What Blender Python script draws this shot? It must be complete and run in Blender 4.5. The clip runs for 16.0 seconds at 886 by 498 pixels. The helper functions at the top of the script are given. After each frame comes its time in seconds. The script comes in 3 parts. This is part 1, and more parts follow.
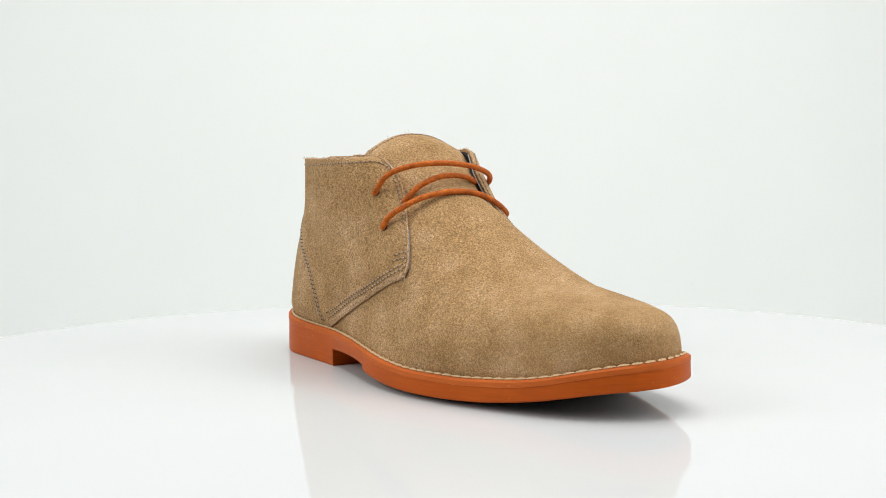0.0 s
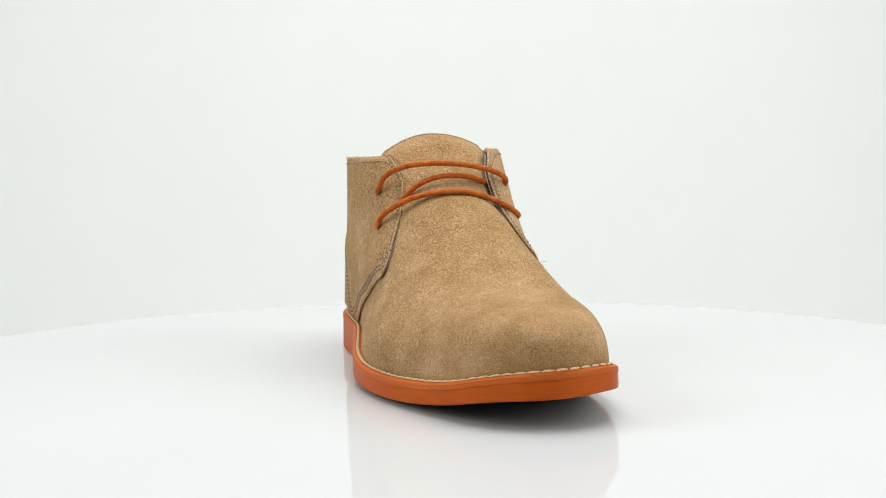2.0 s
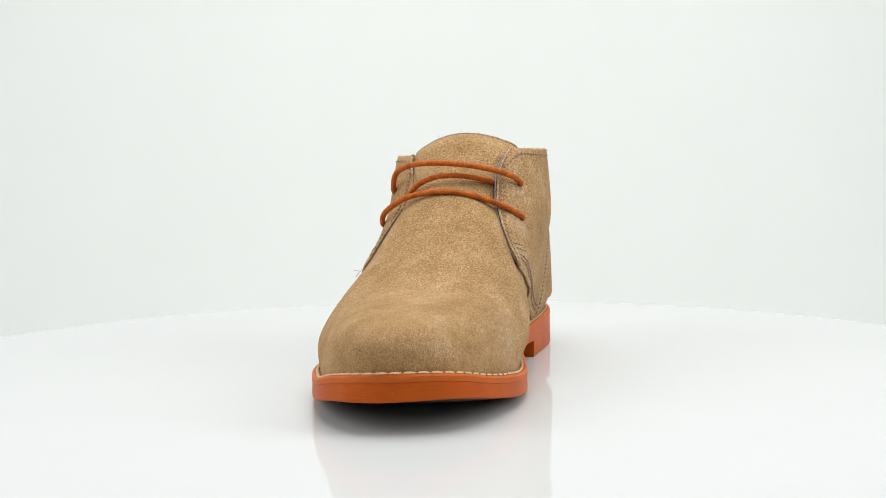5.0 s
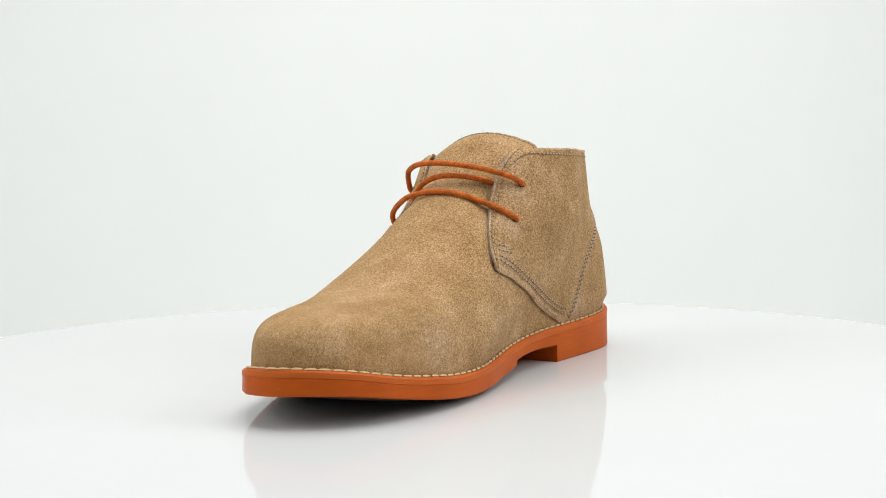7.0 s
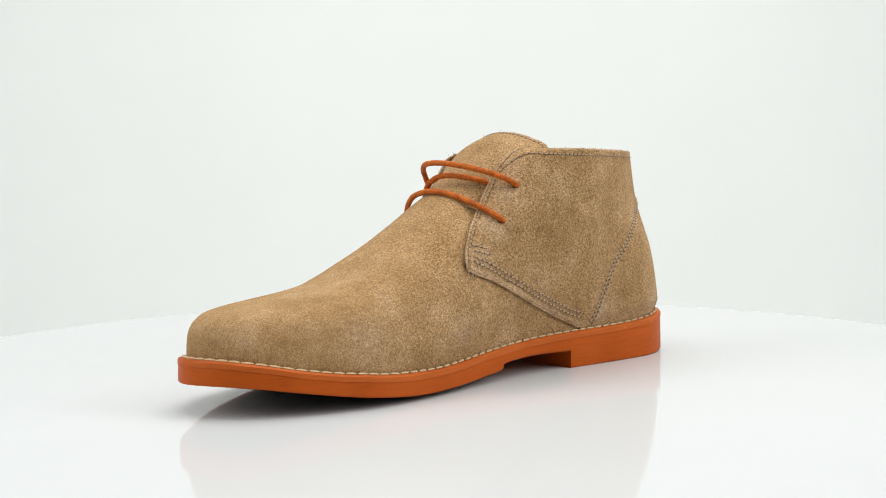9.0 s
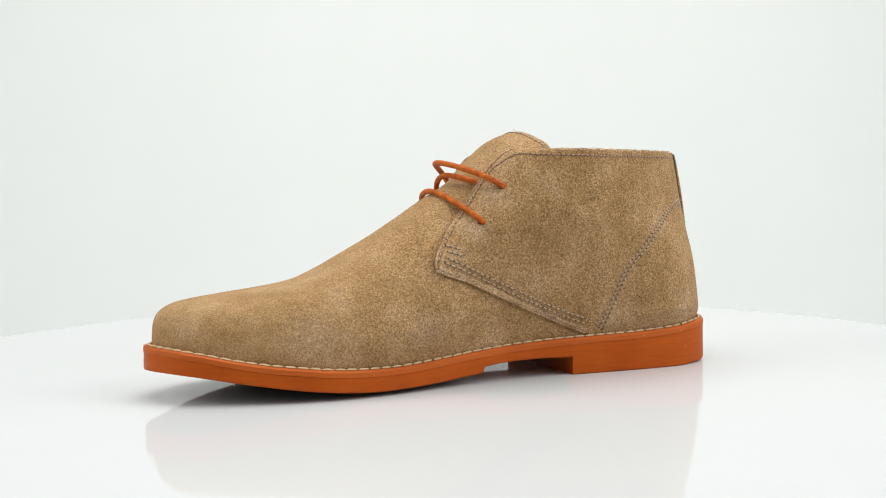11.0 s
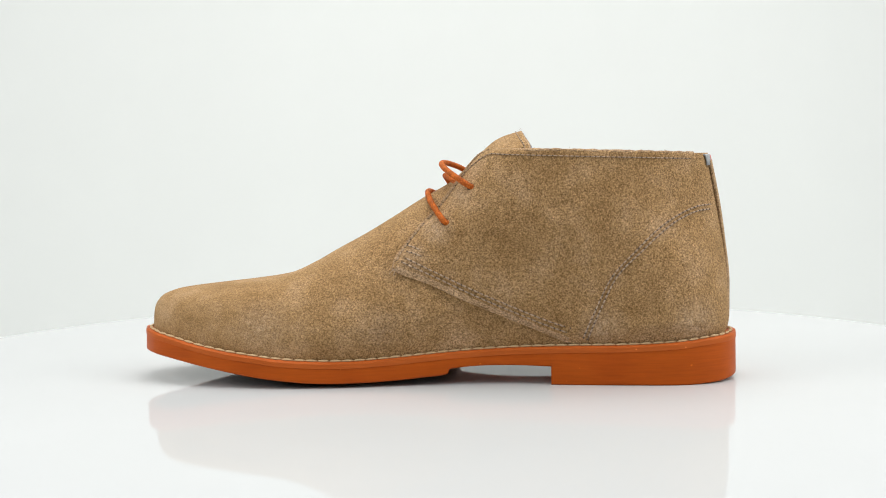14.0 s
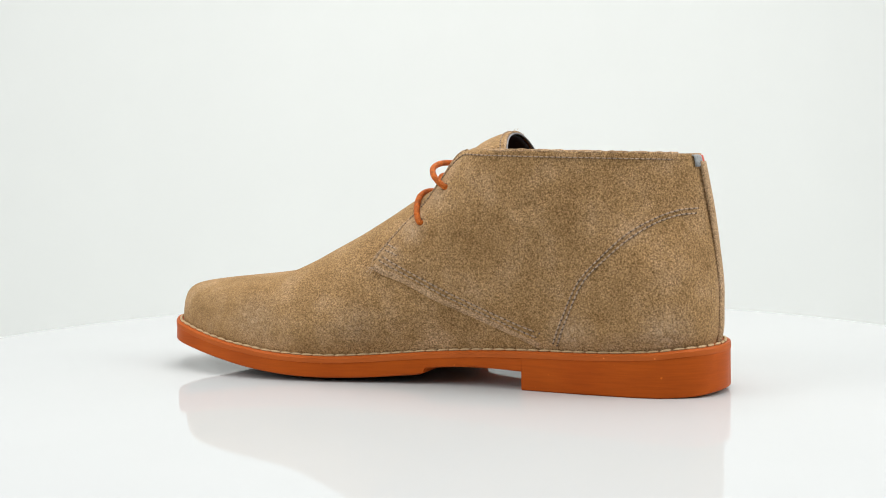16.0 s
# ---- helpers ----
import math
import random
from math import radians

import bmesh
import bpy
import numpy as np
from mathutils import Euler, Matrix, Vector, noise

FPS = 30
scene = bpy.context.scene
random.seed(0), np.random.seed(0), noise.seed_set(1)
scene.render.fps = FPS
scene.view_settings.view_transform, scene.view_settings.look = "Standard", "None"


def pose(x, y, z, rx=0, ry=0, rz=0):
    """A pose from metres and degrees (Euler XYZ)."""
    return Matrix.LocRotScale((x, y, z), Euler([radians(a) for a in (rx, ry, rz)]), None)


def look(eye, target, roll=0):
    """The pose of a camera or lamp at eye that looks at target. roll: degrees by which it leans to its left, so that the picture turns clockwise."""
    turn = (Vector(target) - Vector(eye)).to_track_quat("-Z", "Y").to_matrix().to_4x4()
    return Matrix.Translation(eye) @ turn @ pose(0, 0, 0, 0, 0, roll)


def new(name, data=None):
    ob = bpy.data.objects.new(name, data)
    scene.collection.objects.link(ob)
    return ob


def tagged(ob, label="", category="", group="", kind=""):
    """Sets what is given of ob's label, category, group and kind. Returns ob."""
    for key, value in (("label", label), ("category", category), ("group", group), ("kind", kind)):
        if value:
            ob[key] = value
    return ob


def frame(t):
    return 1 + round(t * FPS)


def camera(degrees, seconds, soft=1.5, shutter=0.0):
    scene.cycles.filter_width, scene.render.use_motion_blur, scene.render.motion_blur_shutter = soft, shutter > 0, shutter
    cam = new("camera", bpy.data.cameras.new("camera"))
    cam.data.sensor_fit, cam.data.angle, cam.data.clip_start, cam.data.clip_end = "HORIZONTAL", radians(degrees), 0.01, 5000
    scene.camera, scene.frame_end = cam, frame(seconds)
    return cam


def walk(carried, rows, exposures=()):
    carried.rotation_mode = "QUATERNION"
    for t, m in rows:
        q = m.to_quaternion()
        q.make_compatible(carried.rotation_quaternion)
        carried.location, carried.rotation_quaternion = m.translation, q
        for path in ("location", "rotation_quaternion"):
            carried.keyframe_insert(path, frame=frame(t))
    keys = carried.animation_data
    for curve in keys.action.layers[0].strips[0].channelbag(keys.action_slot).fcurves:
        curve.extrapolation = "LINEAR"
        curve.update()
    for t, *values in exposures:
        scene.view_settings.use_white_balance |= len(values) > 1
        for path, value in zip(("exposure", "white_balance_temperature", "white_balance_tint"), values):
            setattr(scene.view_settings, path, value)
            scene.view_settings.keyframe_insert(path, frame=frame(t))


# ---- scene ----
import functools

# ---- camera: fixed on a stand, level with the boot's collar ----
cam = camera(37.574, 16.0, 1.0)
EYE = (-0.0022, -0.668, 0.1146)
TILT = 4.346
AIM = (EYE[0], EYE[1] + math.cos(radians(TILT)), EYE[2] - math.sin(radians(TILT)))
walk(cam, [(0.0, look(EYE, AIM, -0.693)), (16.0, look(EYE, AIM, -0.693))])

# ---- light: a white photo studio with soft boxes overhead and at both sides ----
scene.view_settings.exposure = 0.225
world = bpy.data.worlds.new("studio_air")
scene.world = world
world.use_nodes = True
world.node_tree.nodes["Background"].inputs["Color"].default_value = (0.93, 1.0, 0.975, 1)
world.node_tree.nodes["Background"].inputs["Strength"].default_value = 0.40


def softbox(name, eye, target, w, h, power, colour=(1, 1, 1)):
    lamp = bpy.data.lights.new(name, "AREA")
    lamp.shape, lamp.size, lamp.size_y = "RECTANGLE", w, h
    lamp.energy, lamp.color = power, colour
    ob = new(name, lamp)
    ob.matrix_world = look(eye, target)
    return ob


softbox("softbox_overhead", (0.1, 0.05, 1.25), (0, 0, 0), 1.3, 1.1, 14.0, (1, 0.985, 0.95))
softbox("softbox_side", (1.22, -0.38, 0.75), (0, 0, 0.05), 0.8, 0.9, 9.0, (1, 0.985, 0.95))
softbox("softbox_far_side", (-1.22, -0.38, 0.75), (0, 0, 0.05), 0.8, 0.9, 8.6, (1, 0.985, 0.95))


# ---- materials ----
def material(name, colour, rough=0.5, metal=0.0, spec=0.5):
    m = bpy.data.materials.new(name)
    m.use_nodes = True
    b = m.node_tree.nodes["Principled BSDF"]
    b.inputs["Base Color"].default_value = (*colour, 1)
    b.inputs["Roughness"].default_value = rough
    b.inputs["Metallic"].default_value = metal
    b.inputs["Specular IOR Level"].default_value = spec
    return m


def node(m, kind, **values):
    n = m.node_tree.nodes.new(kind)
    for key, value in values.items():
        n.inputs[key.replace("_", " ")].default_value = value
    return n


def ramp(m, source, stops):
    r = m.node_tree.nodes.new("ShaderNodeValToRGB")
    while len(r.color_ramp.elements) < len(stops):
        r.color_ramp.elements.new(0.5)
    for e, (at, colour) in zip(r.color_ramp.elements, stops):
        e.position, e.color = at, (*colour, 1)
    m.node_tree.links.new(source, r.inputs[0])
    return r.outputs[0]


def mix(m, how, a, b, amount):
    x = m.node_tree.nodes.new("ShaderNodeMix")
    x.data_type, x.blend_type = "RGBA", how
    x.inputs[0].default_value = amount
    m.node_tree.links.new(a, x.inputs[6])
    m.node_tree.links.new(b, x.inputs[7])
    return x.outputs[2]


RUBBED = [((0.001, 0.0355, 0.0755), 0.011, 0.62), ((-0.010, 0.0340, 0.0930), 0.009, 0.38), ((0.014, 0.0395, 0.0630), 0.010, 0.45),
          ((-0.078, 0.0400, 0.0270), 0.014, 0.42), ((-0.122, 0.0330, 0.0300), 0.016, 0.45), ((0.088, 0.0470, 0.0300), 0.017, 0.36),
          ((0.030, 0.0480, 0.0290), 0.015, 0.30), ((-0.112, -0.0320, 0.0600), 0.014, 0.32)]


def suede(name, dark, mid, light):
    """Napped leather: patches where the nap lies over, a coarse grain and fine fibres."""
    m = material(name, mid, 0.95, 0.0, 0.15)
    tree, b = m.node_tree, m.node_tree.nodes["Principled BSDF"]
    where = tree.nodes.new("ShaderNodeTexCoord").outputs["Object"]
    patches = node(m, "ShaderNodeTexNoise", Scale=48.0, Detail=5.0, Roughness=0.62, Distortion=0.15)
    grain = node(m, "ShaderNodeTexNoise", Scale=1200.0, Detail=4.0, Roughness=0.7, Distortion=0.5)
    fibre = node(m, "ShaderNodeTexNoise", Scale=2600.0, Detail=2.0, Roughness=0.7)
    mottle = node(m, "ShaderNodeTexNoise", Scale=330.0, Detail=3.0, Roughness=0.6)
    for n in (patches, grain, fibre, mottle):
        tree.links.new(where, n.inputs["Vector"])
    big = ramp(m, patches.outputs["Fac"], [(0.3, dark), (0.5, mid), (0.72, light)])
    small = ramp(m, grain.outputs["Fac"], [(0.37, (0.42, 0.39, 0.37)), (0.5, (0.98, 0.97, 0.96)), (0.62, (1.56, 1.57, 1.59))])
    tiny = ramp(m, fibre.outputs["Fac"], [(0.32, (0.6, 0.6, 0.62)), (0.68, (1.4, 1.4, 1.36))])
    along = tree.nodes.new("ShaderNodeSeparateXYZ")
    tree.links.new(where, along.inputs[0])
    brushed = node(m, "ShaderNodeMapRange", From_Min=0.03, From_Max=0.115, To_Min=0.9, To_Max=0.38)
    tree.links.new(along.outputs["X"], brushed.inputs["Value"])
    spots = ramp(m, mottle.outputs["Fac"], [(0.32, (0.74, 0.72, 0.70)), (0.68, (1.24, 1.25, 1.27))])
    grained = mix(m, "MULTIPLY", mix(m, "MULTIPLY", big, spots, 0.28), small, 0.9)
    tree.links.new(brushed.outputs[0], grained.node.inputs[0])
    colour = mix(m, "MULTIPLY", grained, tiny, 0.9)
    # places rubbed pale: round the lower eyelets, the bar of stitches, the heel counter and the side of the vamp
    ragged = node(m, "ShaderNodeMapRange", From_Min=0.3, From_Max=0.7, To_Min=-0.45, To_Max=0.45)
    tree.links.new(mottle.outputs["Fac"], ragged.inputs["Value"])
    worn = None
    for spot, reach, depth in RUBBED:
        far = tree.nodes.new("ShaderNodeVectorMath")
        far.operation = "DISTANCE"
        far.inputs[1].default_value = spot
        tree.links.new(where, far.inputs[0])
        fade = node(m, "ShaderNodeMapRange", From_Min=0.0, From_Max=reach, To_Min=1.0, To_Max=0.0)
        tree.links.new(far.outputs["Value"], fade.inputs["Value"])
        uneven = tree.nodes.new("ShaderNodeMath")
        uneven.operation, uneven.use_clamp = "MULTIPLY_ADD", True
        tree.links.new(fade.outputs[0], uneven.inputs[0])
        tree.links.new(ragged.outputs[0], uneven.inputs[1])
        tree.links.new(fade.outputs[0], uneven.inputs[2])
        share = tree.nodes.new("ShaderNodeMath")
        share.operation = "MULTIPLY"
        share.inputs[1].default_value = depth
        tree.links.new(uneven.outputs[0], share.inputs[0])
        if worn:
            top = tree.nodes.new("ShaderNodeMath")
            top.operation = "MAXIMUM"
            tree.links.new(worn, top.inputs[0])
            tree.links.new(share.outputs[0], top.inputs[1])
            worn = top.outputs[0]
        else:
            worn = share.outputs[0]
    pale = mix(m, "MULTIPLY", ramp(m, mottle.outputs["Fac"], [(0.3, (0.46, 0.325, 0.215)), (0.7, (0.53, 0.39, 0.275))]), small, 0.75)
    colour = mix(m, "MIX", colour, pale, 0.0)
    tree.links.new(worn, colour.node.inputs[0])
    tree.links.new(colour, b.inputs["Base Color"])
    add = tree.nodes.new("ShaderNodeMath")
    add.operation = "ADD"
    tree.links.new(grain.outputs["Fac"], add.inputs[0])
    tree.links.new(fibre.outputs["Fac"], add.inputs[1])
    bump = node(m, "ShaderNodeBump", Strength=0.55, Distance=0.0005)
    tree.links.new(add.outputs[0], bump.inputs["Height"])
    hide = node(m, "ShaderNodeTexNoise", Scale=75.0, Detail=3.0, Roughness=0.5, Distortion=0.4)
    tree.links.new(where, hide.inputs["Vector"])
    dents = node(m, "ShaderNodeBump", Strength=0.5, Distance=0.0022)
    tree.links.new(hide.outputs["Fac"], dents.inputs["Height"])
    tree.links.new(dents.outputs[0], bump.inputs["Normal"])
    tree.links.new(bump.outputs[0], b.inputs["Normal"])
    b.inputs["Sheen Weight"].default_value = 0.12
    b.inputs["Sheen Roughness"].default_value = 0.5
    b.inputs["Sheen Tint"].default_value = (0.95, 0.8, 0.55, 1)
    return m


def rubber(name, colour, dark, rough):
    """Moulded rubber with faint scuffs along its edge and a few specks."""
    m = material(name, colour, rough, 0.0, 0.13)
    tree, b = m.node_tree, m.node_tree.nodes["Principled BSDF"]
    where = tree.nodes.new("ShaderNodeTexCoord").outputs["Object"]
    cloud = node(m, "ShaderNodeTexNoise", Scale=30.0, Detail=5.0, Roughness=0.6)
    lines = node(m, "ShaderNodeTexNoise", Scale=1.0, Detail=4.0, Roughness=0.6)
    stretch = node(m, "ShaderNodeMapping", Scale=(60.0, 60.0, 900.0))
    tree.links.new(where, cloud.inputs["Vector"])
    tree.links.new(where, stretch.inputs["Vector"])
    tree.links.new(stretch.outputs[0], lines.inputs["Vector"])
    speck = node(m, "ShaderNodeTexNoise", Scale=420.0, Detail=1.0)
    tree.links.new(where, speck.inputs["Vector"])
    base = ramp(m, cloud.outputs["Fac"], [(0.3, dark), (0.7, colour)])
    scuff = ramp(m, lines.outputs["Fac"], [(0.3, (0.86, 0.86, 0.86)), (0.7, (1.1, 1.1, 1.1))])
    dots = ramp(m, speck.outputs["Fac"], [(0.77, (1, 1, 1)), (0.80, (1.5, 1.9, 2.4))])
    c = mix(m, "MULTIPLY", mix(m, "MULTIPLY", base, scuff, 0.8), dots, 1.0)
    tree.links.new(c, b.inputs["Base Color"])
    bump = node(m, "ShaderNodeBump", Strength=0.15, Distance=0.0004)
    tree.links.new(lines.outputs["Fac"], bump.inputs["Height"])
    tree.links.new(bump.outputs[0], b.inputs["Normal"])
    return m


def cord(name, dark, light):
    """Waxed round cord with a braided weave."""
    m = material(name, light, 0.6, 0.0, 0.2)
    tree, b = m.node_tree, m.node_tree.nodes["Principled BSDF"]
    where = tree.nodes.new("ShaderNodeTexCoord").outputs["Object"]
    weave = node(m, "ShaderNodeTexVoronoi", Scale=1500.0)
    cloud = node(m, "ShaderNodeTexNoise", Scale=260.0, Detail=3.0)
    tree.links.new(where, weave.inputs["Vector"])
    tree.links.new(where, cloud.inputs["Vector"])
    c = ramp(m, weave.outputs["Distance"], [(0.1, light), (0.8, dark)])
    d = ramp(m, cloud.outputs["Fac"], [(0.32, (0.62, 0.58, 0.55)), (0.68, (1.25, 1.25, 1.25))])
    tree.links.new(mix(m, "MULTIPLY", c, d, 0.8), b.inputs["Base Color"])
    bump = node(m, "ShaderNodeBump", Strength=0.8, Distance=0.0005)
    bump.invert = True
    tree.links.new(weave.outputs["Distance"], bump.inputs["Height"])
    tree.links.new(bump.outputs[0], b.inputs["Normal"])
    return m


def speckled(name, colour, scale, amount, rough, spec=0.4):
    m = material(name, colour, rough, 0.0, spec)
    tree, b = m.node_tree, m.node_tree.nodes["Principled BSDF"]
    where = tree.nodes.new("ShaderNodeTexCoord").outputs["Object"]
    n = node(m, "ShaderNodeTexNoise", Scale=scale, Detail=4.0, Roughness=0.6)
    tree.links.new(where, n.inputs["Vector"])
    lo, hi = tuple(c * (1 - amount) for c in colour), tuple(min(1.0, c * (1 + amount)) for c in colour)
    tree.links.new(ramp(m, n.outputs["Fac"], [(0.3, lo), (0.7, hi)]), b.inputs["Base Color"])
    return m


SUEDE = suede("tan_suede", (0.285, 0.164, 0.069), (0.355, 0.214, 0.098), (0.440, 0.283, 0.156))
SUEDE_EDGE = suede("cut_suede_edge", (0.36, 0.225, 0.12), (0.43, 0.28, 0.16), (0.50, 0.34, 0.215))
RUBBER = rubber("orange_rubber", (0.465, 0.088, 0.0065), (0.40, 0.069, 0.0045), 0.45)
RUBBER_RIM = rubber("pale_orange_rim", (0.50, 0.112, 0.020), (0.44, 0.090, 0.013), 0.5)
CORD = cord("orange_cord", (0.40, 0.078, 0.007), (0.64, 0.170, 0.018))
# dark brown of the sheets that deepen the shade under the sole
TREAD_SHADE = speckled("dark_tread_shade", (0.085, 0.045, 0.028), 120.0, 0.3, 0.7)
LINING = speckled("dark_lining", (0.035, 0.033, 0.034), 300.0, 0.3, 0.8)
LINING_GREY = speckled("grey_lining_edge", (0.27, 0.265, 0.28), 700.0, 0.3, 0.7)
THREAD = speckled("grey_brown_thread", (0.40, 0.285, 0.195), 900.0, 0.4, 0.8)
THREAD_PALE = speckled("pale_thread", (0.45, 0.325, 0.225), 900.0, 0.3, 0.8)
WELT_THREAD = speckled("cream_thread", (0.53, 0.37, 0.205), 800.0, 0.2, 0.75)
TAB_GREY = speckled("grey_webbing", (0.33, 0.34, 0.35), 900.0, 0.25, 0.7)
TAB_RED = speckled("red_webbing", (0.62, 0.10, 0.06), 900.0, 0.25, 0.7)
PIT = speckled("needle_hole", (0.12, 0.088, 0.068), 900.0, 0.3, 0.9)
HOLE = speckled("punched_hole", (0.035, 0.027, 0.022), 900.0, 0.3, 0.9)
GLOSS_WHITE = speckled("gloss_white_acrylic", (0.562, 0.575, 0.590), 6.0, 0.012, 0.035, 0.09)
MATT_WHITE = speckled("matt_white_acrylic", (0.535, 0.55, 0.56), 6.0, 0.012, 0.6, 0.2)
# grey of the unseen panel that holds back fill from the camera side
FLAG_GREY = speckled("grey_flag_paint", (0.36, 0.36, 0.36), 4.0, 0.05, 0.9, 0.2)
PAPER = speckled("white_paper", (0.88, 0.895, 0.89), 3.0, 0.012, 0.9, 0.1)


# ---- mesh helpers ----
def part(name, bm, mat, parent=None, label="", sharp=40.0):
    """Links a bmesh as one mesh object under a thing or under a part."""
    bmesh.ops.recalc_face_normals(bm, faces=bm.faces)
    for f in bm.faces:
        f.smooth = True
    for e in bm.edges:
        if len(e.link_faces) == 2 and e.calc_face_angle(0.0) > radians(sharp):
            e.smooth = False
    me = bpy.data.meshes.new(name)
    bm.to_mesh(me)
    bm.free()
    me.materials.append(mat)
    ob = new(name, me)
    if parent:
        ob.parent = parent
    if label:
        tagged(ob, label)
    return ob


def sheet(rows, closed=False):
    """A bmesh of quads over rows of points."""
    bm = bmesh.new()
    vs = [[bm.verts.new(p) for p in row] for row in rows]
    n = len(rows[0])
    for a, b in zip(vs, vs[1:]):
        for j in range(n if closed else n - 1):
            k = (j + 1) % n
            bm.faces.new((a[j], a[k], b[k], b[j]))
    return bm


def smooth_path(points, steps):
    """Catmull-Rom curve through points."""
    ps = [Vector(p) for p in points]
    ps = [ps[0] * 2 - ps[1]] + ps + [ps[-1] * 2 - ps[-2]]
    out = []
    for a, b, c, d in zip(ps, ps[1:], ps[2:], ps[3:]):
        for i in range(steps):
            t = i / steps
            out.append(0.5 * (2 * b + (c - a) * t + (2 * a - 5 * b + 4 * c - d) * t * t + (3 * b - a - 3 * c + d) * t ** 3))
    return out + [ps[-2].copy()]


def tube(path, radius, sides=10, wobble=0.0, squash=1.0, strands=0, lay=0.0):
    """A closed round tube along a path; strands: ridges that wind round it once in every lay metres."""
    rows, up, run = [], Vector((0, 0, 1)), 0.0
    for i, p in enumerate(path):
        way = (path[min(i + 1, len(path) - 1)] - path[max(i - 1, 0)]).normalized()
        side = way.cross(up)
        side = side.normalized() if side.length > 1e-4 else Vector((1, 0, 0))
        top = side.cross(way).normalized()
        run += (p - path[i - 1]).length if i else 0.0
        r = radius * (1 + wobble * noise.noise(p * 400))
        ridge = lambda a: 1 + 0.13 * abs(math.cos(strands * 0.5 * (a - 2 * math.pi * run / lay))) - 0.085 if strands else 1.0
        rows.append([p + side * (r * ridge(a) * math.cos(a)) + top * (r * ridge(a) * squash * math.sin(a))
                     for a in (2 * math.pi * k / sides for k in range(sides))])
    bm = sheet(rows, closed=True)
    bm.verts.ensure_lookup_table()
    n = len(bm.verts)
    bm.faces.new([bm.verts[i] for i in range(sides)])
    bm.faces.new([bm.verts[n - 1 - i] for i in range(sides)])
    return bm


def curve_fn(xs, ys):
    """Smooth interpolation through a few knots (monotone cubic)."""
    xs, ys = np.array(xs, float), np.array(ys, float)
    h, d = np.diff(xs), np.diff(ys) / np.diff(xs)
    m = np.zeros(len(xs))
    m[0], m[-1] = d[0], d[-1]
    for i in range(1, len(xs) - 1):
        if d[i - 1] * d[i] > 0:
            w1, w2 = 2 * h[i] + h[i - 1], h[i] + 2 * h[i - 1]
            m[i] = (w1 + w2) / (w1 / d[i - 1] + w2 / d[i])

    def f(x):
        x = min(max(x, xs[0]), xs[-1])
        i = min(int(np.searchsorted(xs, x, side="right")) - 1, len(xs) - 2)
        t = (x - xs[i]) / h[i]
        return float(ys[i] * (1 + 2 * t) * (1 - t) ** 2 + h[i] * m[i] * t * (1 - t) ** 2
                     + ys[i + 1] * t * t * (3 - 2 * t) + h[i] * m[i + 1] * t * t * (t - 1))
    return f


# ---- the studio: paper sweep and turntable ----
def build_sweep():
    """A white paper sweep: flat behind and under the turntable, bent up into a wall."""
    prof = [(-2.2, -0.75), (0.75, -0.75)]
    prof += [(0.75 + 0.6 * math.sin(a), -0.15 - 0.6 * math.cos(a)) for a in (math.pi / 2 * k / 16 for k in range(1, 17))]
    prof += [(1.35, 2.6)]
    rows = [[(x, y, z) for x in (-3.0, -1.5, 0.0, 1.5, 3.0)] for y, z in prof]
    ob = part("backdrop", sheet(rows), PAPER)
    tagged(ob, "seamless white paper sweep behind the turntable", "backdrop", kind="structure")


def build_fill_flag():
    """An unseen grey panel added behind the camera to block front fill light."""
    bm = bmesh.new()
    bmesh.ops.create_cube(bm, size=1.0, matrix=Matrix.LocRotScale((0, -2.26, 0.925), None, (6.0, 0.1, 3.35)))
    tagged(part("rear_fill_flag", bm, FLAG_GREY), "unseen grey panel behind the camera, added to cut the front fill", "wall", kind="structure")


def build_turntable():
    """A round glossy white turntable on a plain stand."""
    hub = tagged(new("turntable"), "round glossy white acrylic turntable on a paper sweep", "turntable")
    r = 0.325
    edge = [(r - 0.008 + 0.008 * math.sin(a), -0.008 + 0.008 * math.cos(a)) for a in (math.pi / 2 * k / 8 for k in range(9))]
    edge += [(r, -0.0085), (r - 0.002, -0.01), (r - 0.008, -0.01)]
    face = [(0.0005, 0.0), (r - 0.008, 0.0), (r - 0.008, -0.0099), (0.0005, -0.0099)]
    turn = [2 * math.pi * k / 160 for k in range(160)]
    for name, prof, mat, label in (("disc", face, GLOSS_WHITE, ""), ("disc_edge", edge, MATT_WHITE, "rounded matt edge of the disc")):
        rows = [[(rad * math.cos(a), rad * math.sin(a), z) for a in turn] for rad, z in prof]
        part(name, sheet(rows, True), mat, hub, label)
    rows = [[(rad * math.cos(a), rad * math.sin(a), z) for a in (2 * math.pi * k / 96 for k in range(96))]
            for rad, z in ((0.0005, -0.0102), (0.2, -0.0102), (0.2, -0.75), (0.0005, -0.75))]
    part("stand", sheet(rows, True), PAPER, hub, "matt white round stand under the disc")
    return hub


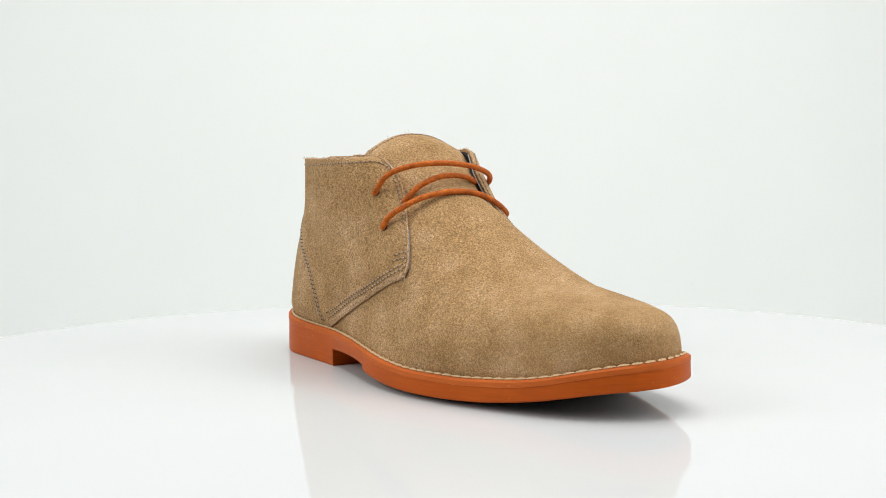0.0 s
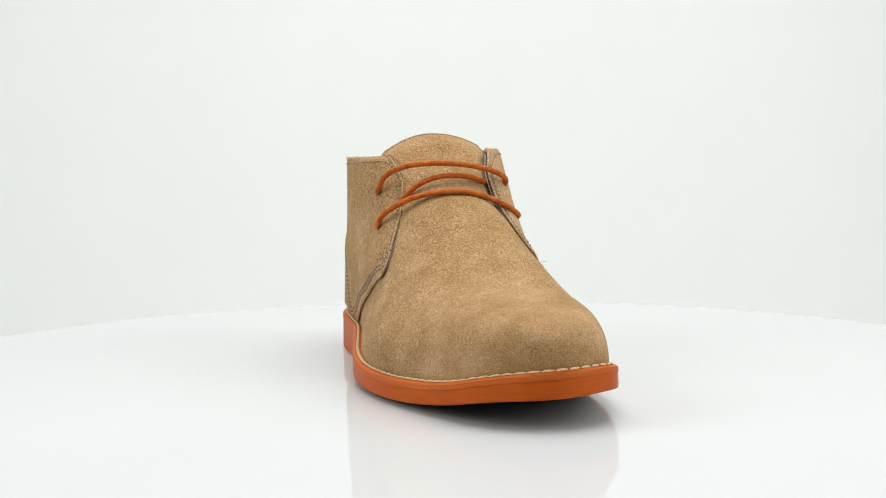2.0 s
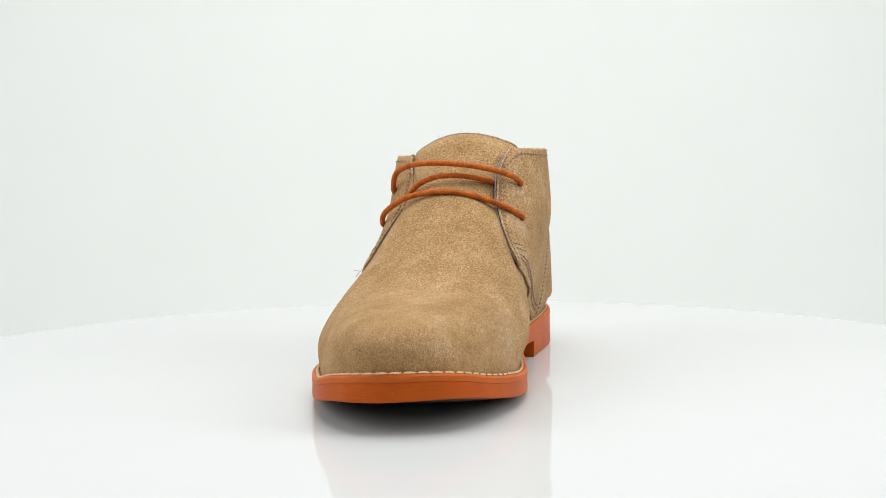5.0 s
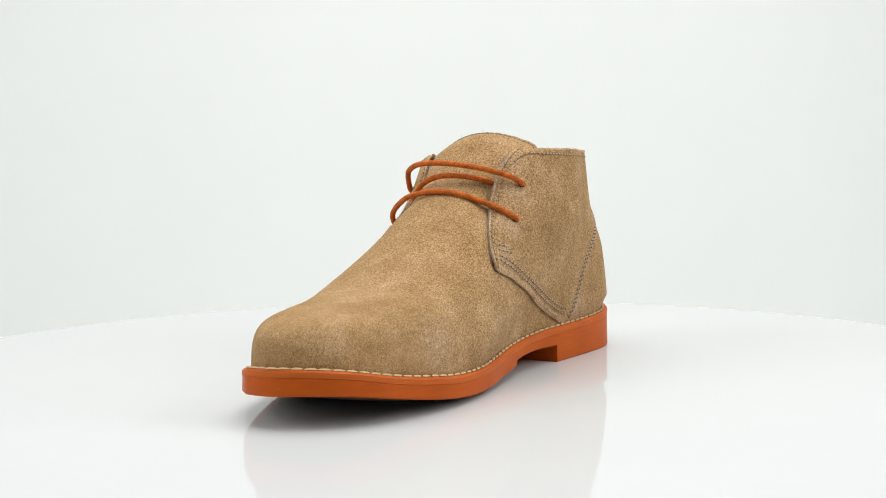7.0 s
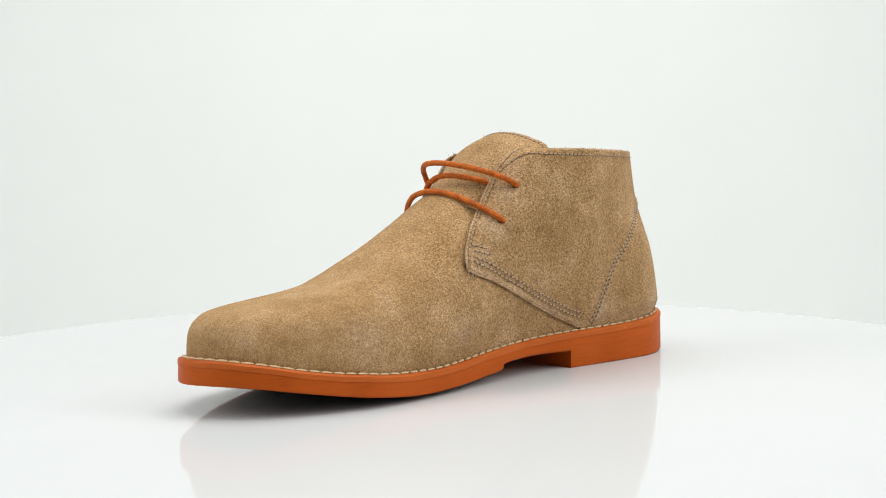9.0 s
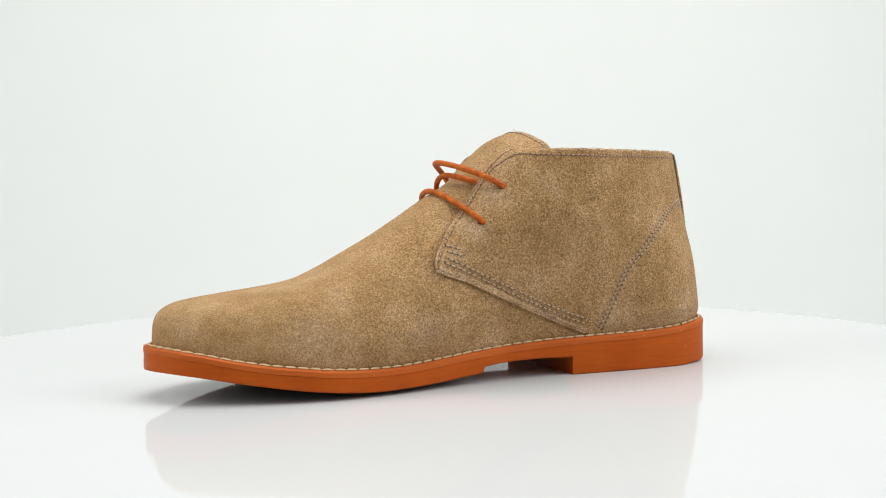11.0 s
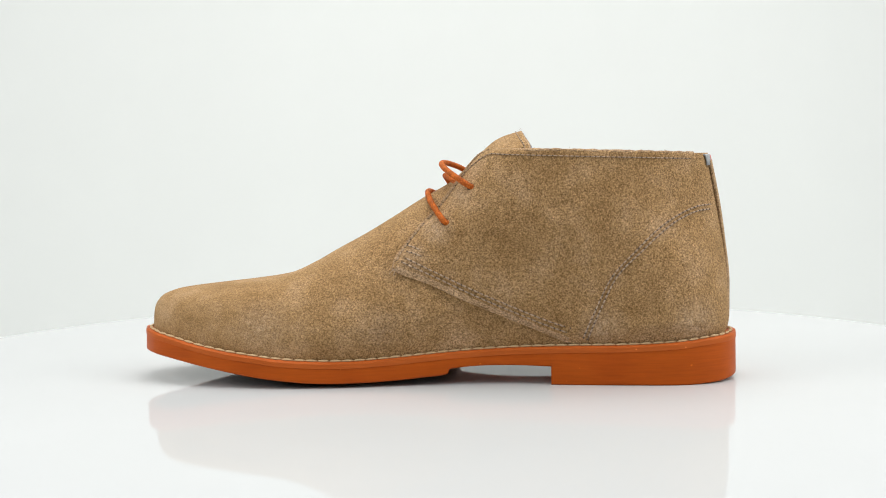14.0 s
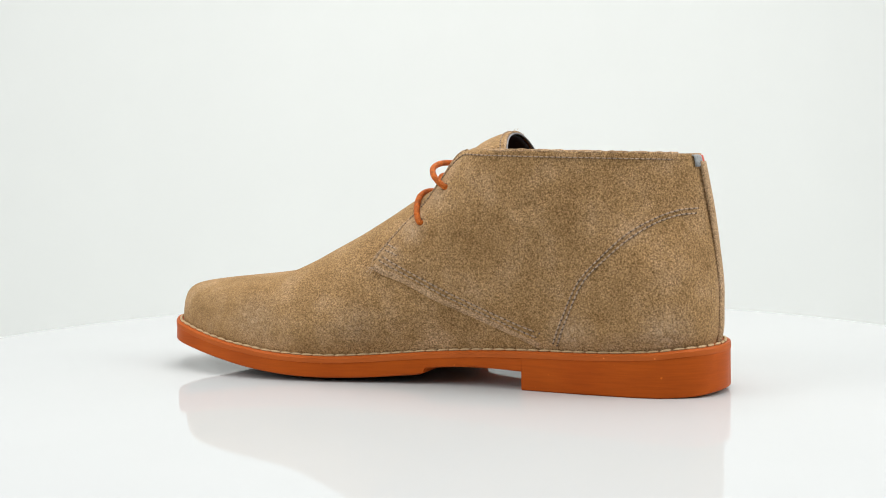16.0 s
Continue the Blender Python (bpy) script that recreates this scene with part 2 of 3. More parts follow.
# ---- the boot: x runs from heel to toe, y to the inner side, z up from the turntable ----
RIM = [(-0.1455, 0.0045), (-0.1425, 0.0190), (-0.1340, 0.0300), (-0.1160, 0.0375), (-0.0900, 0.0385), (-0.0630, 0.0375),
       (-0.0340, 0.0362), (-0.0100, 0.0375), (0.0150, 0.0415), (0.0400, 0.0470), (0.0650, 0.0505), (0.0880, 0.0502),
       (0.1120, 0.0457), (0.1330, 0.0385), (0.1450, 0.0308), (0.1535, 0.0180), (0.1566, 0.0060), (0.1545, -0.0050),
       (0.1485, -0.0140), (0.1270, -0.0305), (0.0847, -0.0465), (0.0600, -0.0525), (0.0354, -0.0546), (0.0080, -0.0520),
       (-0.0245, -0.0450), (-0.0560, -0.0388), (-0.0860, -0.0365), (-0.1130, -0.0335), (-0.1320, -0.0240), (-0.1420, -0.0110)]


def outline(grow=0.0):
    """The two sides of the rim, as half widths over the length: (inner, outer, back, front)."""
    k, pts = len(RIM), []
    for i in range(k):
        a, b, c, d = (np.array(RIM[(i + j) % k]) for j in (-1, 0, 1, 2))
        for t in np.linspace(0, 1, 20, endpoint=False):
            pts.append(0.5 * (2 * b + (c - a) * t + (2 * a - 5 * b + 4 * c - d) * t * t + (3 * b - a - 3 * c + d) * t ** 3))
    pts = np.array(pts)
    way = np.roll(pts, -1, 0) - np.roll(pts, 1, 0)
    way /= np.linalg.norm(way, axis=1)[:, None]
    pts = pts + grow * np.stack([-way[:, 1], way[:, 0]], 1)
    i0, i1 = int(pts[:, 0].argmin()), int(pts[:, 0].argmax())
    ring = np.roll(pts, -i0, 0)
    n = (i1 - i0) % len(pts)
    inner, outer = ring[:n + 1], np.vstack([ring[n:], ring[:1]])[::-1]
    fix = lambda s: s[np.argsort(s[:, 0], kind="stable")]
    inner, outer = fix(inner), fix(outer)
    return (lambda u: float(np.interp(u, inner[:, 0], inner[:, 1])), lambda u: float(np.interp(u, outer[:, 0], outer[:, 1])),
            float(ring[0, 0]), float(ring[n, 0]), np.vstack([ring, ring[:1]]))


LIFT = 0.0017
BREAST = 0.0529  # the heel block's front face lies this far behind the middle
rim_z = curve_fn((-0.150, -0.140, -0.1335, -0.114, -0.087, -0.06, -0.032, -0.0047, 0.0225, 0.048, 0.076, 0.091, 0.105, 0.1205, 0.1365, 0.150, 0.158),
                 [z + LIFT for z in (0.0214, 0.0212, 0.0209, 0.0190, 0.0176, 0.0171, 0.0161, 0.0144, 0.0122, 0.0110, 0.0116, 0.0128, 0.0142, 0.0167, 0.0203, 0.0228, 0.0238)])
ridge_z = curve_fn((-0.075, -0.050, -0.042, -0.0334, -0.0262, -0.0175, -0.0028, 0.0118, 0.0266, 0.0414, 0.0562, 0.0682, 0.0817, 0.1012, 0.1150, 0.1300, 0.1400, 0.1455, 0.1490, 0.1512, 0.1521, 0.1525),
                   [z + LIFT for z in (0.1300, 0.1240, 0.1227, 0.1208, 0.1180, 0.1108, 0.0970, 0.0888, 0.0796, 0.0708, 0.0629, 0.0562, 0.0505, 0.0475, 0.0460, 0.0443, 0.0428, 0.0409, 0.0382, 0.0348, 0.0295, 0.0190)])
twist = curve_fn((-0.15, 0.05, 0.125, 0.158), (0.0, 0.0, 0.042, 0.046))


def rim_at(u, v):
    """Height of the rim's top at (u, v)."""
    return rim_z(u) + twist(u) * (v - 0.005)


ARCH_U = (-0.075, -0.036, -0.02, 0.0, 0.02, 0.05, 0.09, 0.125, 0.153)
arch_in = curve_fn(ARCH_U, (4.4, 4.2, 3.3, 2.3, 2.22, 2.33, 3.1, 2.9, 3.0))
arch_out = curve_fn(ARCH_U, (3.8, 3.5, 3.0, 2.3, 2.02, 1.8, 2.65, 3.4, 3.2))
GIRTH_U = (-0.075, -0.03, 0.0, 0.023, 0.05, 0.08, 0.105, 0.153)
girth_in = curve_fn(GIRTH_U, (0.0355, 0.0385, 0.0425, 0.0478, 0.0507, 0.0480, 0.0452, 0.020))
girth_out = curve_fn(GIRTH_U, (0.0350, 0.0360, 0.0409, 0.0470, 0.0550, 0.0460, 0.0315, 0.0095))
foot_in, foot_out, U_BACK, U_TOE, FOOT_RING = outline(-0.0040)


def vamp_v(u, tau, side):
    """Half width of the vamp at the height share tau, from the rim (0) to the ridge (1)."""
    foot = foot_in(u) if side > 0 else -foot_out(u)
    girth = girth_in(u) if side > 0 else girth_out(u)
    mid = girth + (foot - girth) * min(1.0, max(0.0, (u - 0.085) / 0.035))
    s = min(1.0, tau / 0.35)
    w = foot + (mid - foot) * s * s * (3 - 2 * s)
    n = (arch_in if side > 0 else arch_out)(u)
    return w * max(0.0, 1 - tau ** n) ** (1 / n)


def ridge_y(u):
    return 0.002 + 0.006 * min(1.0, max(0.0, (u - 0.06) / 0.09))


def vamp_point(u, ang):
    """ang from -1 (outer rim) over 0 (ridge) to 1 (inner rim)."""
    side = 1 if ang >= 0 else -1
    tau = math.sin((1 - abs(ang)) * math.pi / 2)
    foot = (foot_in(u) if side > 0 else foot_out(u)) * (1 - tau)
    zb = rim_z(u) - 0.003 + twist(u) * (foot - 0.005) * (1 - tau) ** 2
    zr = max(ridge_z(u), zb + 0.0001)
    off = ridge_y(u) * tau ** 3
    if u > 0.12:
        k = (u - 0.12) / 0.033
        mid = 0.5 * (foot_in(u) + foot_out(u))
        off += (mid - off) * min(1.0, k) ** 2 * tau
    v = side * vamp_v(u, tau, side)
    if u > 0.12:
        lo, hi = foot_out(u), foot_in(u)
        mid = 0.5 * (lo + hi)
        n = (arch_in if side > 0 else arch_out)(u)
        shape = max(0.0, 1 - tau ** n) ** (1 / n)
        w = mid + ((hi if side > 0 else lo) - mid) * shape
        k = min(1.0, (u - 0.12) / 0.02)
        return Vector((u, (v + off) * (1 - k) + w * k, zb + (zr - zb) * tau))
    y, z = v + off, zb + (zr - zb) * tau
    if u < -0.010:  # the tongue is bowed more evenly than the vamp
        k = min(1.0, (-0.010 - u) / 0.022)
        z += (min(z, zr - (10.8 if y > 0.0025 else 14.4) * (y - 0.0025) ** 2) - z) * k * k * (3 - 2 * k)
    return Vector((u, y, z))


def build_sole(boot):
    """Outsole with a heel block, and the paler rim that the upper is stitched to."""
    def slab(name, grow_top, grow_low, top, low, mat, label, back=None, front=None, hang=lambda u: 0.0, bevel=0.0):
        it, ot, b0, f0, _ = outline(grow_top)
        il, ol, b1, f1, _ = outline(grow_low)
        us = []
        b, f = max(b0, b1) + 1e-5 if back is None else back, min(f0, f1) - 1e-5 if front is None else front
        n = 150
        for k in range(n + 1):
            t = k / n
            us.append(b + (f - b) * (0.5 - 0.5 * math.cos(math.pi * t)) if back is None and front is None else
                      b + (f - b) * (1 - math.cos(math.pi / 2 * t)) if front is not None and back is None else b + (f - b) * t)
        for step in (-0.0024, -0.0032, -BREAST - 0.00002, -BREAST + 0.00002):
            if b < step < f:
                us.append(step)
        us.sort()
        rows = []
        for u in us:
            zt, zl = top(u), low(u)
            c = 0.0006
            o1, i1, o0, i0 = ol(u), il(u), ot(u), it(u)
            w = max(1e-4, i0 - o0)
            e = min(c, w * 0.2)
            k = e * 0.15 if bevel else e
            lean = lambda v: twist(u) * (v - 0.005)
            t, d = (min(bevel, w * 0.2), bevel * 0.75) if bevel else (e * 0.2, e * 0.2)
            ring = [(o0 + t, zt), (o0, zt - d), (o1, zl + k + 0.0012), (o1, zl + k), (o1 + k, zl), (o1 + 0.3 * (i1 - o1), zl - hang(u)), (i1 - 0.3 * (i1 - o1), zl - hang(u)), (i1 - k, zl), (i1, zl + k), (i1, zl + k + 0.0012), (i0, zt - d), (i0 - t, zt)]
            rows.append([(u, y, z + lean(y)) for y, z in ring])
        bm = sheet(rows, True)
        bm.verts.ensure_lookup_table()
        m = len(bm.verts)
        bm.faces.new([bm.verts[i] for i in range(12)])
        bm.faces.new([bm.verts[m - 1 - i] for i in range(12)])
        return part(name, bm, mat, boot, label, 24)

    fore = curve_fn((-0.056, -0.032, -0.0034, -0.0022, 0.0091, 0.0227, 0.0363, 0.05, 0.064, 0.0765, 0.091, 0.105, 0.12, 0.13, 0.14, 0.15, 0.158),
                    [z + LIFT for z in (0.0071, 0.0078, 0.0062, 0.0037, 0.0024, 0.0013, 0.0007, 0.0005, 0.0008, 0.0015, 0.0027, 0.0045, 0.0069, 0.0088, 0.0106, 0.0119, 0.0125)])
    heel_low = curve_fn((-0.147, -0.1406, -0.1336, -0.115, -0.05), (0.0026, 0.0016, 0.0007, 0.0, 0.0))
    underside = lambda u: heel_low(u) if u < -BREAST else fore(u)
    belly = curve_fn((-0.0540, -0.0500, 0.0, 0.03, 0.09, 0.12, 0.158), (0.0, 0.0, 0.0, 0.0018, 0.0018, 0.001, 0.0))
    rim = slab("rim", -0.0001, 0.0, rim_z, lambda u: rim_z(u) - 0.0032, RUBBER_RIM, "paler bevelled orange rim of the sole under the stitching", bevel=0.0012)
    slab("outsole", -0.0002, 0.0, lambda u: rim_z(u) - 0.0032, underside, RUBBER, "thick orange rubber outsole with a low heel", hang=belly)
    # dark sheets added under the sole: their colour deepens the contact shadow and reflection
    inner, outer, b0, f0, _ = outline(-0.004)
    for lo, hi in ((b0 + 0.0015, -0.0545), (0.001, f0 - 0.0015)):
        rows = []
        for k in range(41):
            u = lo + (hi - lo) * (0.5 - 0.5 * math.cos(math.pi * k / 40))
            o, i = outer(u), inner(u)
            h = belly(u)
            rows.append([(u, o + (i - o) * t, max(0.00005, underside(u) - h * drop - 0.0003) + twist(u) * (o + (i - o) * t - 0.005)) for t, drop in ((0, 0.1), (0.3, 1), (0.7, 1), (1, 0.1))])
        part("underside", sheet(rows), TREAD_SHADE, boot, "dark brown sheet under the sole, added to deepen its contact shadow")
    return rim


def build_welt_stitches(rim):
    """Cream thread lying along the top of the rim, one stitch after another."""
    ring = outline(-0.0026)[4]
    seg = np.linalg.norm(np.diff(ring, axis=0), axis=1)
    length = np.concatenate([[0], np.cumsum(seg)])
    n = int(length[-1] / 0.0058)
    prof = [(-0.0029, 0.00012), (-0.0020, 0.0005), (-0.0004, 0.00074), (0.0012, 0.00066), (0.0022, 0.0004), (0.0029, 0.00012)]
    rows = [[(x, r * 1.15 * math.cos(a), r * math.sin(a)) for a in (2 * math.pi * k / 6 for k in range(6))] for x, r in prof]
    bm = sheet(rows, True)
    first = part("welt_stitch", bm, WELT_THREAD, rim, "cream welt stitch")
    for i in range(n):
        d = (i + 0.5) / n * length[-1]
        at = lambda s: Vector((np.interp(s, length, ring[:, 0]), np.interp(s, length, ring[:, 1]), 0))
        p, way = at(d), (at(min(d + 0.002, length[-1])) - at(max(d - 0.002, 0))).normalized()
        z = lambda q: rim_at(q.x, q.y)
        tilt = math.atan2(z(p + way * 0.002) - z(p - way * 0.002), 0.004)
        ob = first if i == 0 else first.copy()
        if i:
            scene.collection.objects.link(ob)
        ob.matrix_basis = Matrix.Translation((p.x, p.y, z(p) + 0.0004)) @ pose(0, 0, 0, 0, -math.degrees(tilt), math.degrees(math.atan2(way.y, way.x)) + random.uniform(-4, 4) + 5)


# quarters: the two side panels that meet at the heel
heel_u = curve_fn((0.015, 0.030, 0.0444, 0.0674, 0.0831, 0.1016, 0.116), (-0.1386, -0.1413, -0.1413, -0.1390, -0.1368, -0.1333, -0.1303))
front_u = curve_fn((0.0150, 0.0183, 0.0252, 0.0371, 0.0488, 0.0564, 0.0723, 0.0846, 0.0954, 0.1040, 0.1090, 0.1120, 0.1136),
                   (-0.0685, -0.0623, -0.0460, -0.0187, 0.0060, 0.0233, 0.0139, 0.0027, -0.0056, -0.0122, -0.0168, -0.0210, -0.0270))
heel_n = curve_fn((0.02, 0.055, 0.09, 0.112), (2.70, 1.92, 1.42, 1.48))
edge_in = curve_fn((0.02, 0.056, 0.067, 0.077, 0.088, 0.10, 0.1134), (0.041, 0.0412, 0.0355, 0.0306, 0.0268, 0.0258, 0.0295))
edge_out = curve_fn((0.02, 0.052, 0.064, 0.075, 0.088, 0.10, 0.1134), (0.041, 0.0405, 0.0354, 0.0301, 0.0238, 0.0212, 0.0245))
SIDE_U = (-0.11, -0.085, -0.06, -0.02, 0.025)
SIDE_IN = [curve_fn(SIDE_U, w) for w in ((0.0408, 0.0375, 0.0365, 0.0362, 0.0432), (0.0420, 0.0402, 0.0416, 0.0426, 0.0432), (0.0377, 0.0400, 0.0457, 0.0443, 0.0410), (0.0334, 0.0372, 0.0437, 0.0426, 0.0392))]
SIDE_OUT = [curve_fn(SIDE_U, w) for w in ((0.0332, 0.0373, 0.0369, 0.0425, 0.0500), (0.0338, 0.0364, 0.0388, 0.0406, 0.0414), (0.0326, 0.0352, 0.0394, 0.0376, 0.0362), (0.0305, 0.0350, 0.0389, 0.0384, 0.0352))]


def front_at(z, side):
    """Where a side panel's front edge lies; the outer panel ends a little further back."""
    return front_u(z) - (0.0022 * min(1.0, max(0.0, (z - 0.036) / 0.020)) if side < 0 else 0.0)


def quarter_v(u, z, side):
    """Half width of a quarter (z without the lift)."""
    table = SIDE_IN if side > 0 else SIDE_OUT
    s = curve_fn((0.017, 0.055, 0.08, 0.112), [f(u) for f in table])(z)
    b = heel_u(z)
    x = min(1.0, max(0.0, (-0.088 - u) / (-0.088 - b)))
    n = heel_n(z)
    e = max(0.0, 1 - x ** n) ** (1 / n)
    v = s
    if z > 0.045:
        edge = (edge_in if side > 0 else edge_out)(z)
        d = max(0.0, front_at(z, side) - u)
        k = min(1.0, (z - 0.045) / 0.012)
        wrap = edge + (s - edge) * (1 - math.exp(-d / 0.0105))
        v = s + (wrap - s) * k
    if u > -0.075 and z < 0.075:
        zb, zr = rim_z(u) - 0.003, ridge_z(u)
        tau = min(0.99, max(0.0, (z + LIFT - zb) / (zr - zb)))
        over = vamp_v(u, tau, side) + side * ridge_y(u) * tau ** 3 + 0.0015
        v = max(v, over)
        if z < 0.056:  # the lower edge lies flat on the vamp
            near = math.exp(-max(0.0, front_at(z, side) - u) / 0.012) * min(1.0, (0.056 - z) / 0.008)
            v += (over - v) * near
    v = v * e + side * 0.0045 * (1 - e)
    rise = z + LIFT - rim_z(u)
    if rise < 0.02 and U_BACK < u < 0.0:
        foot = foot_in(u) if side > 0 else -foot_out(u)
        v = min(v, foot + 0.0002 + 0.45 * max(0.0, rise) + 2.0 * max(0.0, rise - 0.008))
    return v


def quarter_point(u, z, side, out=0.0):
    low = 0.0033 * min(1.0, max(0.0, (z - 0.036) / 0.020)) * (0.35 + 0.65 * min(1.0, max(0.0, (u + 0.13) / 0.06))) if side < 0 else 0.0
    p = Vector((u, side * quarter_v(u, z, side), z + LIFT))
    if out:
        d = 0.0008
        a = Vector((u + d, side * quarter_v(u + d, z, side), z + LIFT)) - p
        b = Vector((u, side * quarter_v(u, z + d, side), z + d + LIFT)) - p
        n = a.cross(b).normalized()
        if n.y * side < 0:
            n = -n
        if u < heel_u(z) + 0.004:
            n = Vector((-1, 0, 0))
        p += n * out
    p.z -= low
    return p


def collar_z(u):
    return 0.1134 - 0.0034 * min(1.0, max(0.0, (-0.025 - u) / 0.1))


VAMP_BACK = -0.072


def tongue_edge_u(v):
    """How far back the tongue's cut edge lies, at its middle and towards both sides."""
    return -0.0385 - (6.5 if v > 0.0025 else 1.8) * (v - 0.0025) ** 2


@functools.lru_cache(None)
def tongue_cut(ang, drop=0.0):
    """How far back the tongue reaches along one line of the vamp, short of its cut edge by drop."""
    def level(u):
        p = vamp_point(u, ang)
        edge, low = tongue_edge_u(p.y) + drop, min(1.0, max(0.0, (0.098 - p.z) / 0.02))
        return edge + (VAMP_BACK - 0.001 - edge) * low - u
    hi, lo = 0.0, -0.001
    while level(lo) < 0 and lo > VAMP_BACK:
        hi, lo = lo, lo - 0.001
    if lo <= VAMP_BACK:
        return VAMP_BACK
    for _ in range(24):
        mid = 0.5 * (lo + hi)
        lo, hi = (mid, hi) if level(mid) > 0 else (lo, mid)
    return hi


def even(s):
    """Turns even steps across the vamp into angles, closer together along the ridge."""
    return math.copysign(abs(s) ** 2.2, s)


def tongue_line(drop):
    """Points along the tongue's edge, from its outer to its inner side."""
    out = []
    for s in np.linspace(-0.9, 0.9, 181):
        ang = even(float(s))
        u = tongue_cut(ang, drop)
        p = vamp_point(u, ang)
        if u > VAMP_BACK and p.z > 0.100:
            out.append(p)
    return out


def build_upper(boot):
    # vamp and tongue in one piece, from the toe up to the tongue's cut top
    n, m = 150, 96
    angs = [even(-1 + 2 * j / m) for j in range(m + 1)]
    span = lambda ang, k, drop=0.0: tongue_cut(ang, drop) + (U_TOE - 1e-4 - tongue_cut(ang, drop)) * (1 - (1 - k / n) ** 1.7)
    rows = [[vamp_point(span(a, k), a) for a in angs] for k in range(n + 1)]
    part("vamp", sheet(rows), SUEDE, boot, "tan suede vamp rising into the tongue", 80)
    rows = [[vamp_point(span(a, k, 0.0014), a) for a in angs] for k in range(100)]
    bm = sheet(rows)
    bmesh.ops.recalc_face_normals(bm, faces=bm.faces)
    bm.normal_update()
    up = sum(f.normal.z for f in bm.faces) > 0
    for v in bm.verts:
        v.co -= v.normal * (0.0017 if up else -0.0017)
    lining = part("tongue_lining", bm, LINING, boot, "dark lining inside the tongue", 80)
    thick = lining.modifiers.new("thickness", "SOLIDIFY")
    thick.thickness, thick.offset = 0.0008, 0

    for side, what in ((1, "inner"), (-1, "outer")):
        hs, us_n, rows = 70, 90, []
        levels = [0.0150 + (0.1134 - 0.0150) * (h / hs) for h in range(hs + 1)]
        for zr in levels:
            b, f = heel_u(zr), front_at(zr, side)
            row = []
            for k in range(us_n + 1):
                a = k / us_n
                u = b + (f - b) * (0.35 * a + 0.65 * a * a) if a > 0 else b
                fall = (0.1134 - collar_z(u)) * min(1.0, max(0.0, (zr - 0.06) / 0.05))
                rise = max(0.0, rim_z(u) - LIFT - 0.0025 - 0.0150) * max(0.0, 1 - (zr - 0.015) / 0.04)
                row.append(quarter_point(u, zr - fall + rise, side) if a > 0 else Vector((heel_u(zr - fall + rise), 0.0045, zr - fall + rise + LIFT)))
            rows.append(row)
        q = part("quarter", sheet(rows), SUEDE, boot, f"tan suede side panel on the {what} side", 80)
        thick = q.modifiers.new("thickness", "SOLIDIFY")
        thick.thickness, thick.offset = 0.0015, -1
        bm = sheet([row[1:] for row in rows[30:]])
        bm.normal_update()
        out = sum(f.normal.y for f in bm.faces) * side > 0
        for v in bm.verts:
            v.co -= v.normal * (0.0019 if out else -0.0019)
            v.co.z -= 0.0003
        lin = part("quarter_lining", bm, LINING, boot, "dark lining inside the side panel", 80)
        thick = lin.modifiers.new("thickness", "SOLIDIFY")
        thick.thickness, thick.offset = 0.0007, 0
        # pale cut edge down the opening
        path = [quarter_point(front_at(z, side) + 0.0001, z, side) + Vector((-0.0009, -side * 0.0017, -0.0002)) for z in np.linspace(0.0575, 0.1105, 50)]
        part("edge_piping", tube(path, 0.00032, 6), LINING_GREY, boot, "pale grey edge down the opening")


def stitch_row(boot, path, pitch, size, mat, shift=0.0, name="stitching", label="row of small stitches"):
    """Short threads laid end to end along a path."""
    seg = [0.0]
    for a, b in zip(path, path[1:]):
        seg.append(seg[-1] + (b - a).length)
    n = max(1, int(seg[-1] / pitch))
    xs = [[p[k] for p in path] for k in range(3)]
    at = lambda s: Vector([float(np.interp(s, seg, x)) for x in xs])
    bm = bmesh.new()
    for i in range(n - (1 if shift else 0)):
        s0 = (i + shift + 0.16 + random.uniform(-0.05, 0.05)) * pitch
        s1 = s0 + pitch * 0.68
        p, q = at(s0), at(min(s1, seg[-1]))
        if (q - p).length < 1e-5:
            continue
        way = (q - p).normalized()
        side = way.cross(Vector((0, 0, 1)))
        side = side.normalized() if side.length > 1e-3 else Vector((0, 1, 0))
        top = side.cross(way)
        ring = []
        for c, r in ((p, 0.35), (p.lerp(q, 0.25), 1.0), (p.lerp(q, 0.75), 1.0), (q, 0.35)):
            ring.append([bm.verts.new(c + side * (size * r * math.cos(a)) + top * (size * r * math.sin(a))) for a in (math.pi / 3 * j for j in range(6))])
        for a, b in zip(ring, ring[1:]):
            for j in range(6):
                bm.faces.new((a[j], a[(j + 1) % 6], b[(j + 1) % 6], b[j]))
        bm.faces.new(ring[0])
        bm.faces.new(ring[-1])
    pits = bmesh.new()
    for i in range(n + 1):
        here = min((i + shift) * pitch, seg[-1] - 0.0001)
        c = at(here)
        way = (at(min(here + 0.0005, seg[-1])) - at(max(here - 0.0005, 0))).normalized()
        side = way.cross(Vector((0, 0, 1)))
        side = side.normalized() if side.length > 1e-3 else Vector((0, 1, 0))
        top = side.cross(way)
        r = size * random.uniform(0.65, 1.0)
        ends = [pits.verts.new(c + way * (r * 1.1 * math.cos(a)) + top * (r * math.sin(a)) + side * (r * h))
                for h, k in ((-0.8, 6), (0.8, 6)) for a in (math.pi / 3 * j for j in range(k))]
        pits.faces.new(ends[:6])
        pits.faces.new(ends[6:])
        for j in range(6):
            pits.faces.new((ends[j], ends[(j + 1) % 6], ends[6 + (j + 1) % 6], ends[6 + j]))
    part("perforation", pits, PIT, boot, "dark needle holes between the stitches")
    return part(name, bm, mat, boot, label)


